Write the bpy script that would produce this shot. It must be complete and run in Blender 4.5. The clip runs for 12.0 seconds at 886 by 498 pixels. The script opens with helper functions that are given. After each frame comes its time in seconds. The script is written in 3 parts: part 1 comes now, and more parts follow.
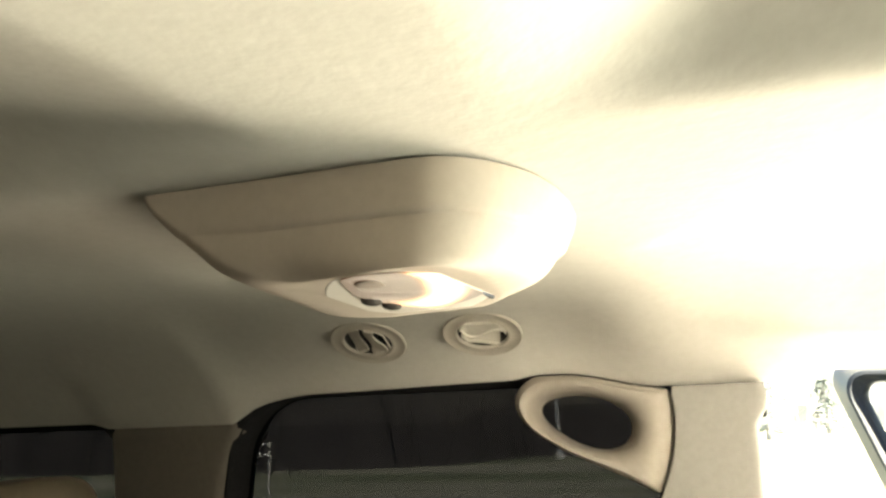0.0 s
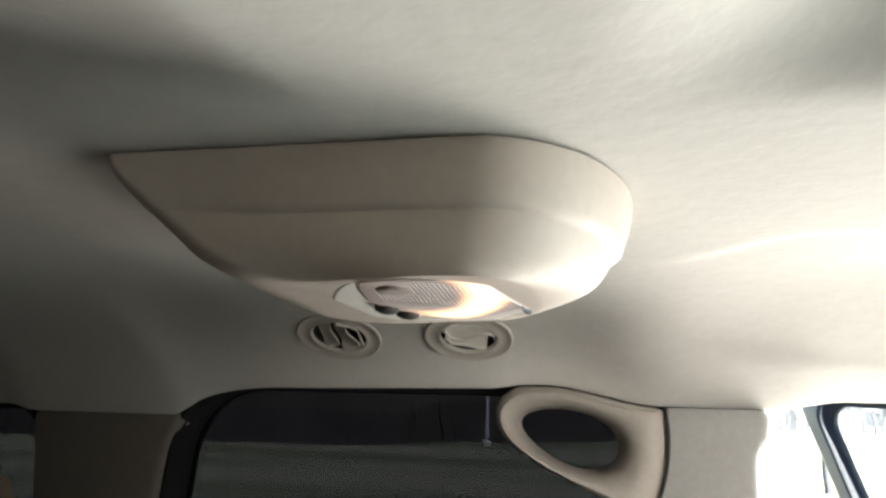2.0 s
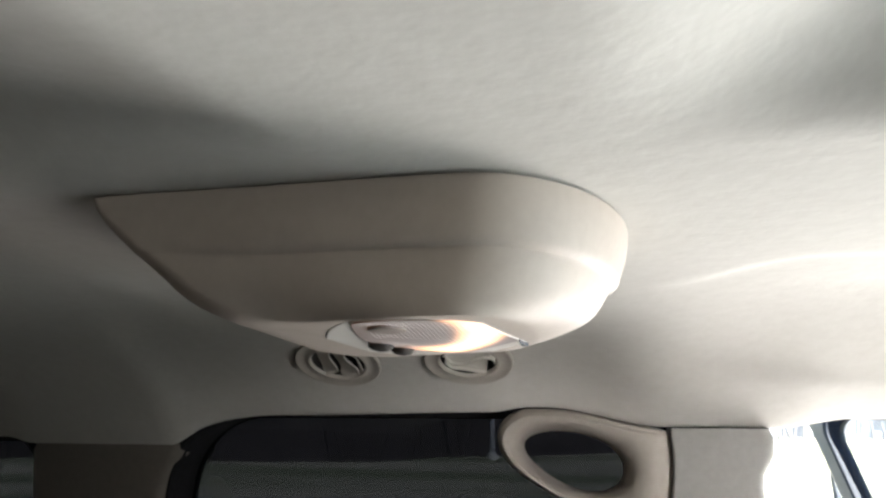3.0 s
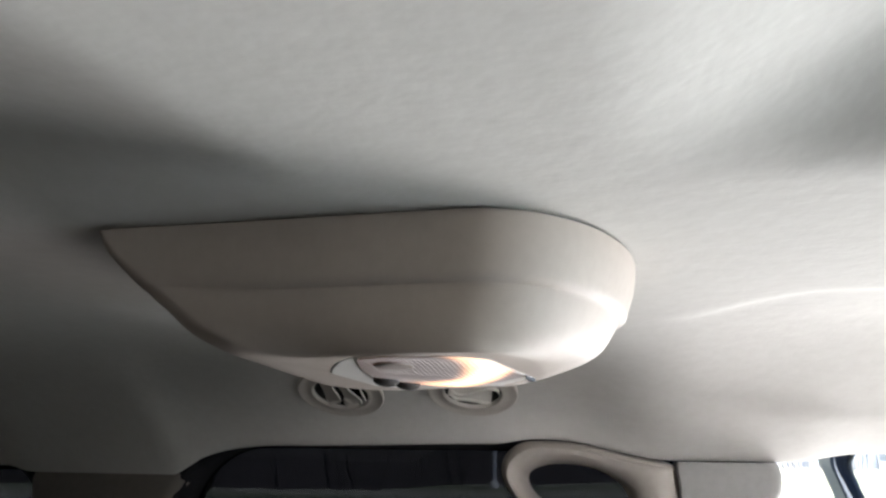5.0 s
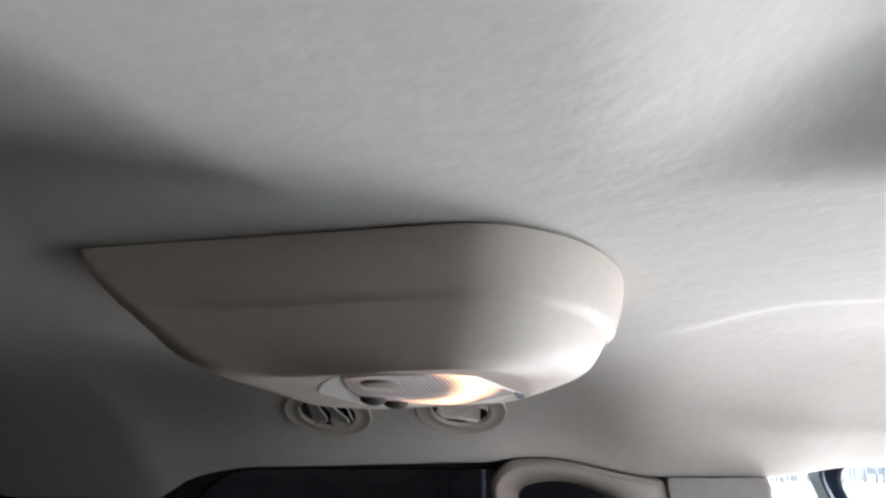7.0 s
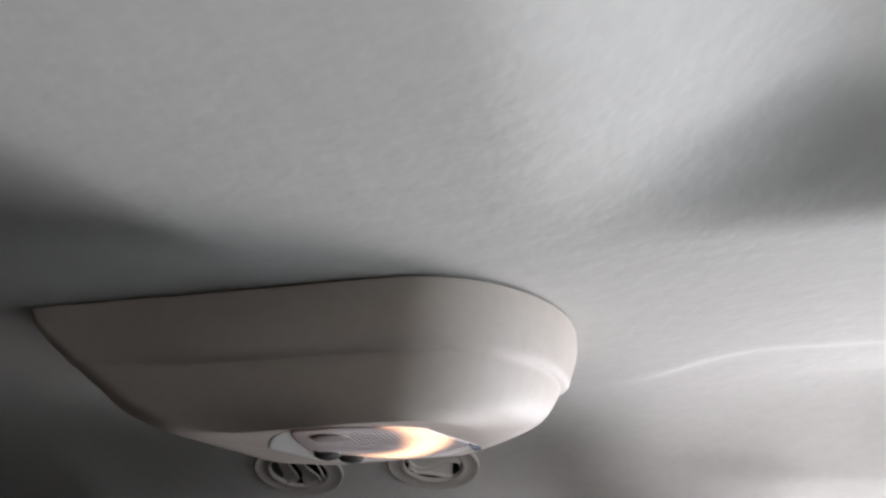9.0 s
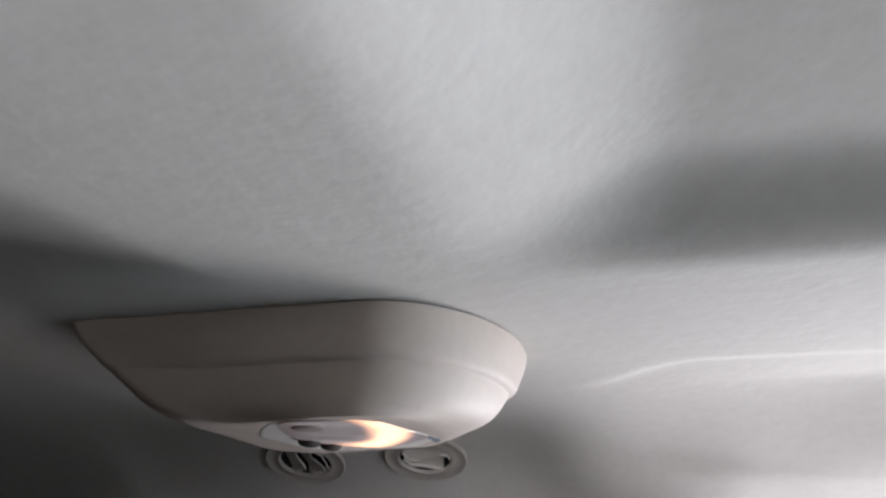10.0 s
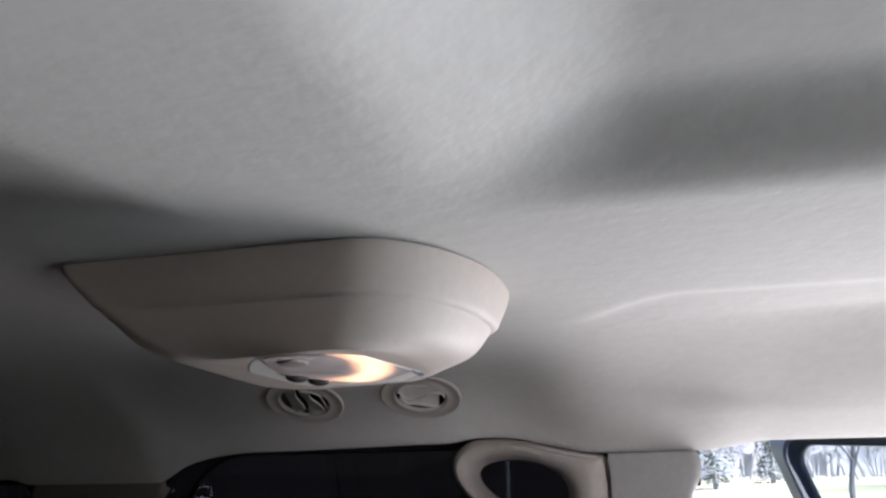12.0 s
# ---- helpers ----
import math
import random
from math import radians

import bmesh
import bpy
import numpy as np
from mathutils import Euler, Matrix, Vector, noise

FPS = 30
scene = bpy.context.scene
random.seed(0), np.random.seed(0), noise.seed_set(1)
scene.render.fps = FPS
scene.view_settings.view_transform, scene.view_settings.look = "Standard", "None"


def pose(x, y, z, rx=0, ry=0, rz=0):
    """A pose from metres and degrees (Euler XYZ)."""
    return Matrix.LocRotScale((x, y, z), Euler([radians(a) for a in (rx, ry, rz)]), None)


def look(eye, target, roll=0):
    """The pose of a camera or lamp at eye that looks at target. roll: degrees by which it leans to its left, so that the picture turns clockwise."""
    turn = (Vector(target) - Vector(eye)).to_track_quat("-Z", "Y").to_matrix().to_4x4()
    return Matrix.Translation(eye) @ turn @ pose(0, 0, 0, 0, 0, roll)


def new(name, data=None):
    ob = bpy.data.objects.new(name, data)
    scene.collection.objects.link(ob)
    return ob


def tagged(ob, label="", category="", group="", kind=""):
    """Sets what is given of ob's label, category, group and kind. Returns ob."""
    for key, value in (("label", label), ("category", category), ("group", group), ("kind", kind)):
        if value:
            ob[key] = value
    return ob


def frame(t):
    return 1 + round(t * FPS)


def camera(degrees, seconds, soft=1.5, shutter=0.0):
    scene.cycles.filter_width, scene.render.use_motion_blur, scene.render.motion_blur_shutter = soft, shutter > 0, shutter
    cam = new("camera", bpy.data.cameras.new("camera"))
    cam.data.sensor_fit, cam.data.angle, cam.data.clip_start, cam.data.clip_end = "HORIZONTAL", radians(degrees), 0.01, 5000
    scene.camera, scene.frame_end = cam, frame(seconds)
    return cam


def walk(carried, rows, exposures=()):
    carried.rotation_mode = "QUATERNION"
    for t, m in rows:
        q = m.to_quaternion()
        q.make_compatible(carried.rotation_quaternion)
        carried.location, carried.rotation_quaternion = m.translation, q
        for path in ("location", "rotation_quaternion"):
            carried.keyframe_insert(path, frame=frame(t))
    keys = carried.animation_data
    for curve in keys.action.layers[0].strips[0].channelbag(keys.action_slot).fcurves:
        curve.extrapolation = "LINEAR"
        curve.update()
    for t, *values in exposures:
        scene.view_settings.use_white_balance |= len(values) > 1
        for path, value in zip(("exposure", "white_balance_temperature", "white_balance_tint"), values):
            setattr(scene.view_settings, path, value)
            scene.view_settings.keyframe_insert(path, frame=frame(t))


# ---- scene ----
cam = camera(61.0, 12.0, 2.5)
PATH = [
    (0, (0.221, -0.579, 1.515), (-0.327, 1.286, 1.986), -1.9),
    (0.5, (0.128, -0.538, 1.536), (-0.373, 1.344, 1.992), 0.3),
    (1, (0.117, -0.499, 1.554), (-0.325, 1.41, 1.954), 2.4),
    (1.5, (0.121, -0.492, 1.557), (-0.293, 1.428, 1.935), 1.7),
    (2, (0.13, -0.49, 1.554), (-0.273, 1.422, 1.978), 1.7),
    (2.5, (0.139, -0.487, 1.562), (-0.249, 1.426, 1.998), 1.2),
    (3, (0.134, -0.485, 1.569), (-0.271, 1.419, 2.028), 0.4),
    (4.8, (0.134, -0.484, 1.576), (-0.262, 1.408, 2.087), 0.6),
    (5, (0.131, -0.484, 1.575), (-0.278, 1.402, 2.1), 0.8),
    (5.5, (0.13, -0.487, 1.576), (-0.277, 1.399, 2.105), 0.4),
    (6, (0.129, -0.485, 1.573), (-0.276, 1.395, 2.122), 0.5),
    (6.5, (0.13, -0.485, 1.576), (-0.264, 1.393, 2.141), 0.3),
    (6.7, (0.13, -0.483, 1.576), (-0.255, 1.398, 2.139), 0.2),
    (8.3, (0.136, -0.472, 1.569), (-0.2, 1.389, 2.222), -0.5),
    (8.5, (0.139, -0.471, 1.569), (-0.176, 1.391, 2.228), 0.1),
    (9, (0.153, -0.483, 1.572), (-0.172, 1.36, 2.276), -1.4),
    (9.5, (0.187, -0.526, 1.564), (-0.158, 1.298, 2.309), -1.1),
    (10, (0.22, -0.573, 1.555), (-0.178, 1.256, 2.259), -0.2),
    (10.5, (0.235, -0.569, 1.551), (-0.22, 1.264, 2.209), 1.1),
    (11, (0.223, -0.565, 1.548), (-0.259, 1.26, 2.211), 1.2),
    (11.5, (0.224, -0.563, 1.549), (-0.242, 1.271, 2.196), 0.7),
    (12, (0.242, -0.577, 1.544), (-0.182, 1.291, 2.117), -1.1),
]
EXPOSURES = [(0.0, 3.4, 8700, 4), (0.5, 3.1, 8100, 5), (1.0, 2.9, 7300, 7), (2.0, 2.72, 6750, 9), (3.0, 2.59, 6450, 11), (5.0, 2.45, 6200, 13),
             (6.5, 2.36, 6100, 14), (8.5, 2.14, 6050, 16), (9.5, 1.95, 6050, 17), (10.5, 1.89, 6000, 18), (12.0, 1.87, 6000, 18)]
walk(cam, [(t, look(eye, target, roll)) for t, eye, target, roll in PATH], EXPOSURES)

# ---- world, sun and daylight in the openings ----
SUN_EL, SUN_AZ = radians(42), radians(-45)
world = bpy.data.worlds.new("sky")
scene.world = world
world.use_nodes = True
sky = world.node_tree.nodes.new("ShaderNodeTexSky")
sky.sky_type, sky.sun_disc, sky.sun_elevation, sky.sun_rotation = "NISHITA", False, SUN_EL, radians(135)
back = world.node_tree.nodes["Background"]
back.inputs["Strength"].default_value = 0.05
sky.air_density, sky.dust_density, sky.ozone_density = 0.7, 0.0, 4.0
world.node_tree.links.new(sky.outputs[0], back.inputs["Color"])

sun = new("sun", bpy.data.lights.new("sun", "SUN"))
sun.data.energy, sun.data.angle, sun.data.color = 5.0, radians(0.5), (1.0, 0.95, 0.87)
sun.matrix_world = look((12 * math.cos(SUN_AZ), 12 * math.sin(SUN_AZ), 12 * math.tan(SUN_EL)), (0, 0, 0))


def opening_light(name, eye, target, wide, high, watts, color):
    lamp = new(name, bpy.data.lights.new(name, "AREA"))
    lamp.data.shape, lamp.data.size, lamp.data.size_y = "RECTANGLE", wide, high
    lamp.data.energy, lamp.data.color = watts, color
    lamp.matrix_world = look(eye, target)
    return lamp


# Added area lamps stand in for daylight; limited spreads spare the rear.
front = opening_light("windshield_daylight", (1.44, -0.12, 1.28), (-0.05, -0.52, 1.62), 1.15, 0.34, 0.66, (0.90, 0.99, 1.0))
front.data.spread = radians(60)
door = opening_light("left_door_daylight", (0.74, 0.88, 1.14), (0.45, -0.2, 1.50), 0.68, 0.52, 1.95, (1.0, 0.97, 0.95))
door.data.spread = radians(116)
# Narrow fill beam added for handle and vents, from out of view.
right = opening_light("right_window_fill", (0.98, -0.78, 1.38), (0.10, 0.50, 1.50), 0.60, 0.36, 0.29, (1.0, 0.975, 0.95))
right.data.spread = radians(33)


# ---- materials ----
def material(name):
    m = bpy.data.materials.new(name)
    m.use_nodes = True
    nt = m.node_tree
    return m, nt, nt.nodes["Principled BSDF"]


def noise_node(nt, scale, detail=4.0, rough=0.55, kind="Object", stretch=None):
    tc = nt.nodes.new("ShaderNodeTexCoord")
    n = nt.nodes.new("ShaderNodeTexNoise")
    n.inputs["Scale"].default_value, n.inputs["Detail"].default_value, n.inputs["Roughness"].default_value = scale, detail, rough
    if stretch:
        mp = nt.nodes.new("ShaderNodeMapping")
        mp.inputs["Scale"].default_value = stretch
        nt.links.new(tc.outputs[kind], mp.inputs["Vector"])
        nt.links.new(mp.outputs[0], n.inputs["Vector"])
    else:
        nt.links.new(tc.outputs[kind], n.inputs["Vector"])
    return n


def ramp(nt, source, stops):
    r = nt.nodes.new("ShaderNodeValToRGB")
    while len(r.color_ramp.elements) < len(stops):
        r.color_ramp.elements.new(0.5)
    for e, (p, c) in zip(r.color_ramp.elements, stops):
        e.position, e.color = p, (*c, 1)
    nt.links.new(source, r.inputs["Fac"])
    return r.outputs["Color"]


def surface(name, dark, light, scale, rough, bumps=(), metal=0.0, coat=0.0, sheen=0.0):
    """Two-scale colour variation, roughness variation and stacked bumps of (scale, strength, distance)."""
    m, nt, b = material(name)
    big = noise_node(nt, scale, 3.0)
    fine = noise_node(nt, scale * 14, 3.0)
    mix = nt.nodes.new("ShaderNodeMath")
    mix.operation = "MULTIPLY_ADD"
    mix.inputs[1].default_value = 0.45
    nt.links.new(fine.outputs["Fac"], mix.inputs[0])
    half = nt.nodes.new("ShaderNodeMath")
    half.operation = "MULTIPLY"
    half.inputs[1].default_value = 0.55
    nt.links.new(big.outputs["Fac"], half.inputs[0])
    nt.links.new(half.outputs[0], mix.inputs[2])
    nt.links.new(ramp(nt, mix.outputs[0], [(0.35, dark), (0.65, light)]), b.inputs["Base Color"])
    rr = nt.nodes.new("ShaderNodeMapRange")
    rr.inputs["To Min"].default_value, rr.inputs["To Max"].default_value = max(rough - 0.07, 0.02), min(rough + 0.07, 1)
    nt.links.new(big.outputs["Fac"], rr.inputs["Value"])
    nt.links.new(rr.outputs[0], b.inputs["Roughness"])
    b.inputs["Metallic"].default_value = metal
    b.inputs["Coat Weight"].default_value = coat
    b.inputs["Sheen Weight"].default_value = sheen
    last = None
    for s, strength, dist in bumps:
        n = noise_node(nt, s, 2.0)
        bump = nt.nodes.new("ShaderNodeBump")
        bump.inputs["Strength"].default_value, bump.inputs["Distance"].default_value = strength, dist
        nt.links.new(n.outputs["Fac"], bump.inputs["Height"])
        if last:
            nt.links.new(last.outputs[0], bump.inputs["Normal"])
        last = bump
    if last:
        nt.links.new(last.outputs[0], b.inputs["Normal"])
    return m


def glass(name, tint, ior=1.45):
    """A thin pane: light passes straight through, tinted, with a fresnel reflection."""
    m, nt, b = material(name)
    nt.nodes.remove(b)
    out = nt.nodes["Material Output"]
    clear = nt.nodes.new("ShaderNodeBsdfTransparent")
    clear.inputs["Color"].default_value = (*tint, 1)
    shine = nt.nodes.new("ShaderNodeBsdfGlossy")
    shine.inputs["Roughness"].default_value = 0.03
    fres = nt.nodes.new("ShaderNodeFresnel")
    fres.inputs["IOR"].default_value = ior
    mix = nt.nodes.new("ShaderNodeMixShader")
    nt.links.new(fres.outputs[0], mix.inputs[0])
    nt.links.new(clear.outputs[0], mix.inputs[1])
    nt.links.new(shine.outputs[0], mix.inputs[2])
    nt.links.new(mix.outputs[0], out.inputs["Surface"])
    return m


FABRIC = surface("headliner_fabric", (0.525, 0.505, 0.465), (0.575, 0.555, 0.515), 5, 0.95, [(60, 0.105, 0.006), (150, 0.05, 0.0022)])
PLASTIC = surface("beige_plastic", (0.475, 0.412, 0.357), (0.525, 0.460, 0.402), 9, 0.6, [(700, 0.12, 0.0006)])
PILLAR = surface("grey_beige_pillar_plastic", (0.215, 0.206, 0.197), (0.25, 0.24, 0.229), 7, 0.6, [(600, 0.2, 0.0008)])
# Trim plastic darkened: the rear cabin's shade is put into its colour.
REAR_SHADE = surface("shaded_rear_pillar_plastic", (0.155, 0.137, 0.118), (0.185, 0.165, 0.143), 7, 0.7, [(600, 0.2, 0.0008)])
TRIM = surface("tan_trim_plastic", (0.26, 0.232, 0.204), (0.30, 0.269, 0.238), 7, 0.62, [(600, 0.2, 0.0008)])
BEZEL = surface("cream_lamp_plastic", (0.72, 0.69, 0.64), (0.77, 0.74, 0.69), 12, 0.35, [(500, 0.06, 0.0004)])
BLACK = surface("black_rubber", (0.012, 0.012, 0.013), (0.022, 0.022, 0.024), 14, 0.85, [(300, 0.2, 0.0006)])
BLACK.node_tree.nodes["Principled BSDF"].inputs["Specular IOR Level"].default_value = 0.15
BUTTON = surface("dark_button_plastic", (0.02, 0.017, 0.015), (0.035, 0.03, 0.027), 30, 0.7, [(600, 0.1, 0.0004)])
BUTTON.node_tree.nodes["Principled BSDF"].inputs["Specular IOR Level"].default_value = 0.2
CAP = surface("brown_cap_plastic", (0.27, 0.23, 0.205), (0.32, 0.275, 0.245), 30, 0.55, [(600, 0.1, 0.0004)])
LOUVRE = surface("vent_blade_plastic", (0.52, 0.49, 0.435), (0.57, 0.535, 0.48), 14, 0.5, [(650, 0.08, 0.0005)])
VENT = surface("vent_plastic", (0.44, 0.40, 0.35), (0.49, 0.45, 0.395), 14, 0.55, [(650, 0.1, 0.0005)])
CAVITY = surface("dark_vent_duct", (0.015, 0.014, 0.012), (0.03, 0.028, 0.025), 20, 0.8)
PAINT = surface("pale_door_paint", (0.36, 0.36, 0.35), (0.41, 0.41, 0.40), 4, 0.3, coat=0.6)
SEALGREY = surface("grey_weatherstrip", (0.06, 0.07, 0.088), (0.09, 0.103, 0.125), 12, 0.55, [(300, 0.15, 0.0006)])
SEALGREY.node_tree.nodes["Principled BSDF"].inputs["Specular IOR Level"].default_value = 0.15
CARPET = surface("dark_carpet", (0.018, 0.016, 0.014), (0.035, 0.031, 0.027), 8, 1.0, [(300, 0.6, 0.003)])
# Tan leather set dark: dim rear light is put into the colour.
SEAT = surface("shaded_tan_leather", (0.11, 0.085, 0.06), (0.145, 0.112, 0.08), 6, 0.5, [(220, 0.3, 0.0015)])
TINTED = glass("privacy_glass", (0.102, 0.106, 0.116), 1.26)
DEEP = glass("deep_tinted_glass", (0.036, 0.038, 0.037))
# Tint added to the unseen windshield so less sky light enters.
DIMMING = glass("dimming_windshield", (0.25, 0.27, 0.27))
CLEAR = glass("clear_door_glass", (0.92, 0.94, 0.95))
# Bark lightened and blued: outdoor haze is put into the colour.
BARK = surface("haze_paled_bark", (0.24, 0.25, 0.275), (0.34, 0.35, 0.38), 3, 0.9, [(12, 0.6, 0.02)])
# Shade among the branches is put into this colour, darker than twigs are.
TWIGS = surface("self_shaded_twigs", (0.042, 0.040, 0.041), (0.074, 0.069, 0.070), 0.8, 0.95)
GREYBARK = surface("dark_grey_bark", (0.06, 0.068, 0.085), (0.11, 0.122, 0.145), 3, 0.9, [(12, 0.6, 0.02)])
# Distance haze is painted in: woods coloured pale blue-grey.
HAZE = surface("haze_tinted_woods", (0.20, 0.225, 0.275), (0.30, 0.33, 0.39), 0.35, 0.95)
# Needles paled in the same way, haze mixed into their colour.
NEEDLES = surface("haze_paled_needles", (0.11, 0.15, 0.15), (0.17, 0.215, 0.21), 2, 0.8)
STEEL = surface("galvanised_steel", (0.50, 0.52, 0.55), (0.60, 0.62, 0.65), 5, 0.5, metal=0.15)
WHITE = surface("white_pipe_paint", (0.72, 0.72, 0.70), (0.80, 0.80, 0.78), 5, 0.4)


def grass_material():
    m, nt, b = material("winter_grass")
    a = noise_node(nt, 0.30, 1, 0.5, stretch=(0.10, 0.4, 1))
    c = noise_node(nt, 0.9, 0, 0.5, stretch=(0.05, 0.25, 1))
    add = nt.nodes.new("ShaderNodeMath")
    add.operation = "ADD"
    nt.links.new(a.outputs["Fac"], add.inputs[0])
    nt.links.new(c.outputs["Fac"], add.inputs[1])
    nt.links.new(ramp(nt, add.outputs[0], [(0.7, (0.20, 0.232, 0.15)), (0.95, (0.29, 0.315, 0.22)), (1.2, (0.42, 0.42, 0.335))]), b.inputs["Base Color"])
    b.inputs["Roughness"].default_value = 0.95
    return m


GRASS = grass_material()


# ---- builders ----
def smooth(a, b, v):
    t = min(max((v - a) / (b - a), 0.0), 1.0)
    return t * t * (3 - 2 * t)


def finish(name, bm, mat, soft=True):
    bmesh.ops.recalc_face_normals(bm, faces=bm.faces)
    me = bpy.data.meshes.new(name)
    bm.to_mesh(me)
    bm.free()
    me.materials.append(mat)
    if soft:
        me.shade_smooth()
        me.set_sharp_from_angle(angle=radians(40))
    return new(name, me)


def thing(name, bm, mat, label, category, group="", kind="", soft=True):
    return tagged(finish(name, bm, mat, soft), label, category, group, kind)


def holder(name, place, label, category, group="", kind=""):
    ob = new(name)
    ob.location = place
    return tagged(ob, label, category, group, kind)


def part(name, bm, mat, parent, label="", soft=True):
    ob = finish(name, bm, mat, soft)
    ob.parent = parent
    if parent is not None and parent.parent is None:
        ob.matrix_parent_inverse = Matrix.Translation(parent.location).inverted()
    return tagged(ob, label) if label else ob


def box(lo, hi, bevel=0.0, segs=2):
    bm = bmesh.new()
    mid = [(a + b) / 2 for a, b in zip(lo, hi)]
    size = [b - a for a, b in zip(lo, hi)]
    bmesh.ops.create_cube(bm, size=1, matrix=Matrix.LocRotScale(mid, None, size))
    if bevel:
        bmesh.ops.bevel(bm, geom=bm.edges[:], offset=bevel, segments=segs, affect="EDGES", profile=0.5)
    return bm


def bridge(bm, a, b, closed=True):
    n = len(a)
    for i in range(n if closed else n - 1):
        j = (i + 1) % n
        bm.faces.new((a[i], a[j], b[j], b[i]))


def loft(rings, cap_start=True, cap_end=True, closed=True):
    bm = bmesh.new()
    loops = [[bm.verts.new(p) for p in ring] for ring in rings]
    for a, b in zip(loops, loops[1:]):
        bridge(bm, a, b, closed)
    if cap_start:
        bm.faces.new(loops[0])
    if cap_end:
        bm.faces.new(loops[-1])
    return bm


def rounded(x0, x1, y0, y1, radii, steps=10):
    """A rectangle with its own radius at each corner: (x1,y0), (x1,y1), (x0,y1), (x0,y0)."""
    pts = []
    for k, (cx, cy, sx, sy) in enumerate(((x1, y0, -1, 1), (x1, y1, -1, -1), (x0, y1, 1, -1), (x0, y0, 1, 1))):
        r = radii[k]
        for i in range(steps + 1):
            a = radians(-90 + 90 * k + 90 * i / steps)
            pts.append((cx + sx * r + r * math.cos(a), cy + sy * r + r * math.sin(a)))
    return pts


def tube(points, radius, sides=8):
    """A tube through points; radius a number or one a point."""
    rings = []
    for i, p in enumerate(points):
        p = Vector(p)
        d = (Vector(points[min(i + 1, len(points) - 1)]) - Vector(points[max(i - 1, 0)])).normalized()
        side = d.orthogonal().normalized() if abs(d.z) > 0.95 else d.cross(Vector((0, 0, 1))).normalized()
        up = side.cross(d)
        r = radius[i] if isinstance(radius, (list, tuple)) else radius
        rings.append([p + r * (math.cos(2 * math.pi * k / sides) * side + math.sin(2 * math.pi * k / sides) * up) for k in range(sides)])
    return loft(rings)


# ---- the headliner ----
ROOF, EDGE_Y = 1.700, 0.600
VENTS = ((-0.2225, 0.504), (-0.041, 0.505))


def edge_height(x):
    """The height of the headliner's lower edge along the side."""
    z = 1.549 - 0.010 * smooth(-0.82, -0.77, x)
    if x > -0.505:
        s = min((x + 0.505) / 0.16, 1.0)
        z += 0.0455 * math.sqrt(max(1 - (1 - s) ** 2, 0)) + 0.0055 * smooth(-0.35, 0.0, x)
    z += 0.007 * smooth(-0.03, 0.03, x) - 0.026 * smooth(0.05, 0.215, x)
    return z + 0.012 * smooth(0.355, 0.45, x)


def headliner_height(x, y):
    # ahead of the handle the drop at the side ends in a steep strip
    strip = smooth(0.06, 0.24, x)
    s = min(max((y - 0.13) / (EDGE_Y - 0.13), (-0.25 - y) / 0.45, 0.0), 1.0)
    drop = s ** 4.0
    if y > 0:
        side = min(max((y - 0.13) / 0.37, 0.0), 1.0)
        shelf = min(max((y - 0.505) / (EDGE_Y - 0.505), 0.0), 1.0)
        duct = 0.54 * side ** 2.6 + 0.08 * smooth(0.470, 0.512, y) + 0.38 * shelf
        # above the front door the duct swells: a steep face, then a flatter strip down to the edge
        swell = smooth(0.262, 0.55, x)
        face = 0.5 * smooth(0.25, 0.52, y) + 0.5 * min(max((y - 0.275) / 0.225, 0.0), 1.0)
        duct += swell * (0.80 * face + 0.20 * shelf - duct)
        drop = drop * (1 - strip) + strip * duct
    z = ROOF - (ROOF - edge_height(x)) * drop
    # behind the console the headliner rises out of the raised middle
    line = -0.006 + 0.25 * (y + 0.2)
    gone = max(line - x, 0.0)
    # slope set so the front lamp misses it: shade put into the shape
    behind = min(0.21 * (math.hypot(gone, 0.012) - 0.012), 0.11)
    free = 1 - (1 - smooth(-0.112, -0.22, y)) * (1 - 0.40 * smooth(-0.14, -0.60, x) * smooth(0.50, -0.15, y))
    z += behind * free * smooth(-1.4, -0.8, x)
    # a recess ahead of the console, with a firm step along its edge that fades towards the near side
    near = smooth(0.13, 0.27, x) * smooth(1.2, 0.8, x)
    z += near * (0.034 * smooth(-0.132, -0.215, y) + 0.042 * smooth(-0.17, -0.48, y)) * smooth(-0.80, -0.52, y)
    # the crease along the top of the side duct
    crease = 0.118 + 0.095 * smooth(0.31, 0.19, x)
    far = smooth(0.13, 0.26, x)
    z += far * 0.007 * smooth(crease, crease + 0.06, y) * smooth(0.6, 0.45, y)
    return z


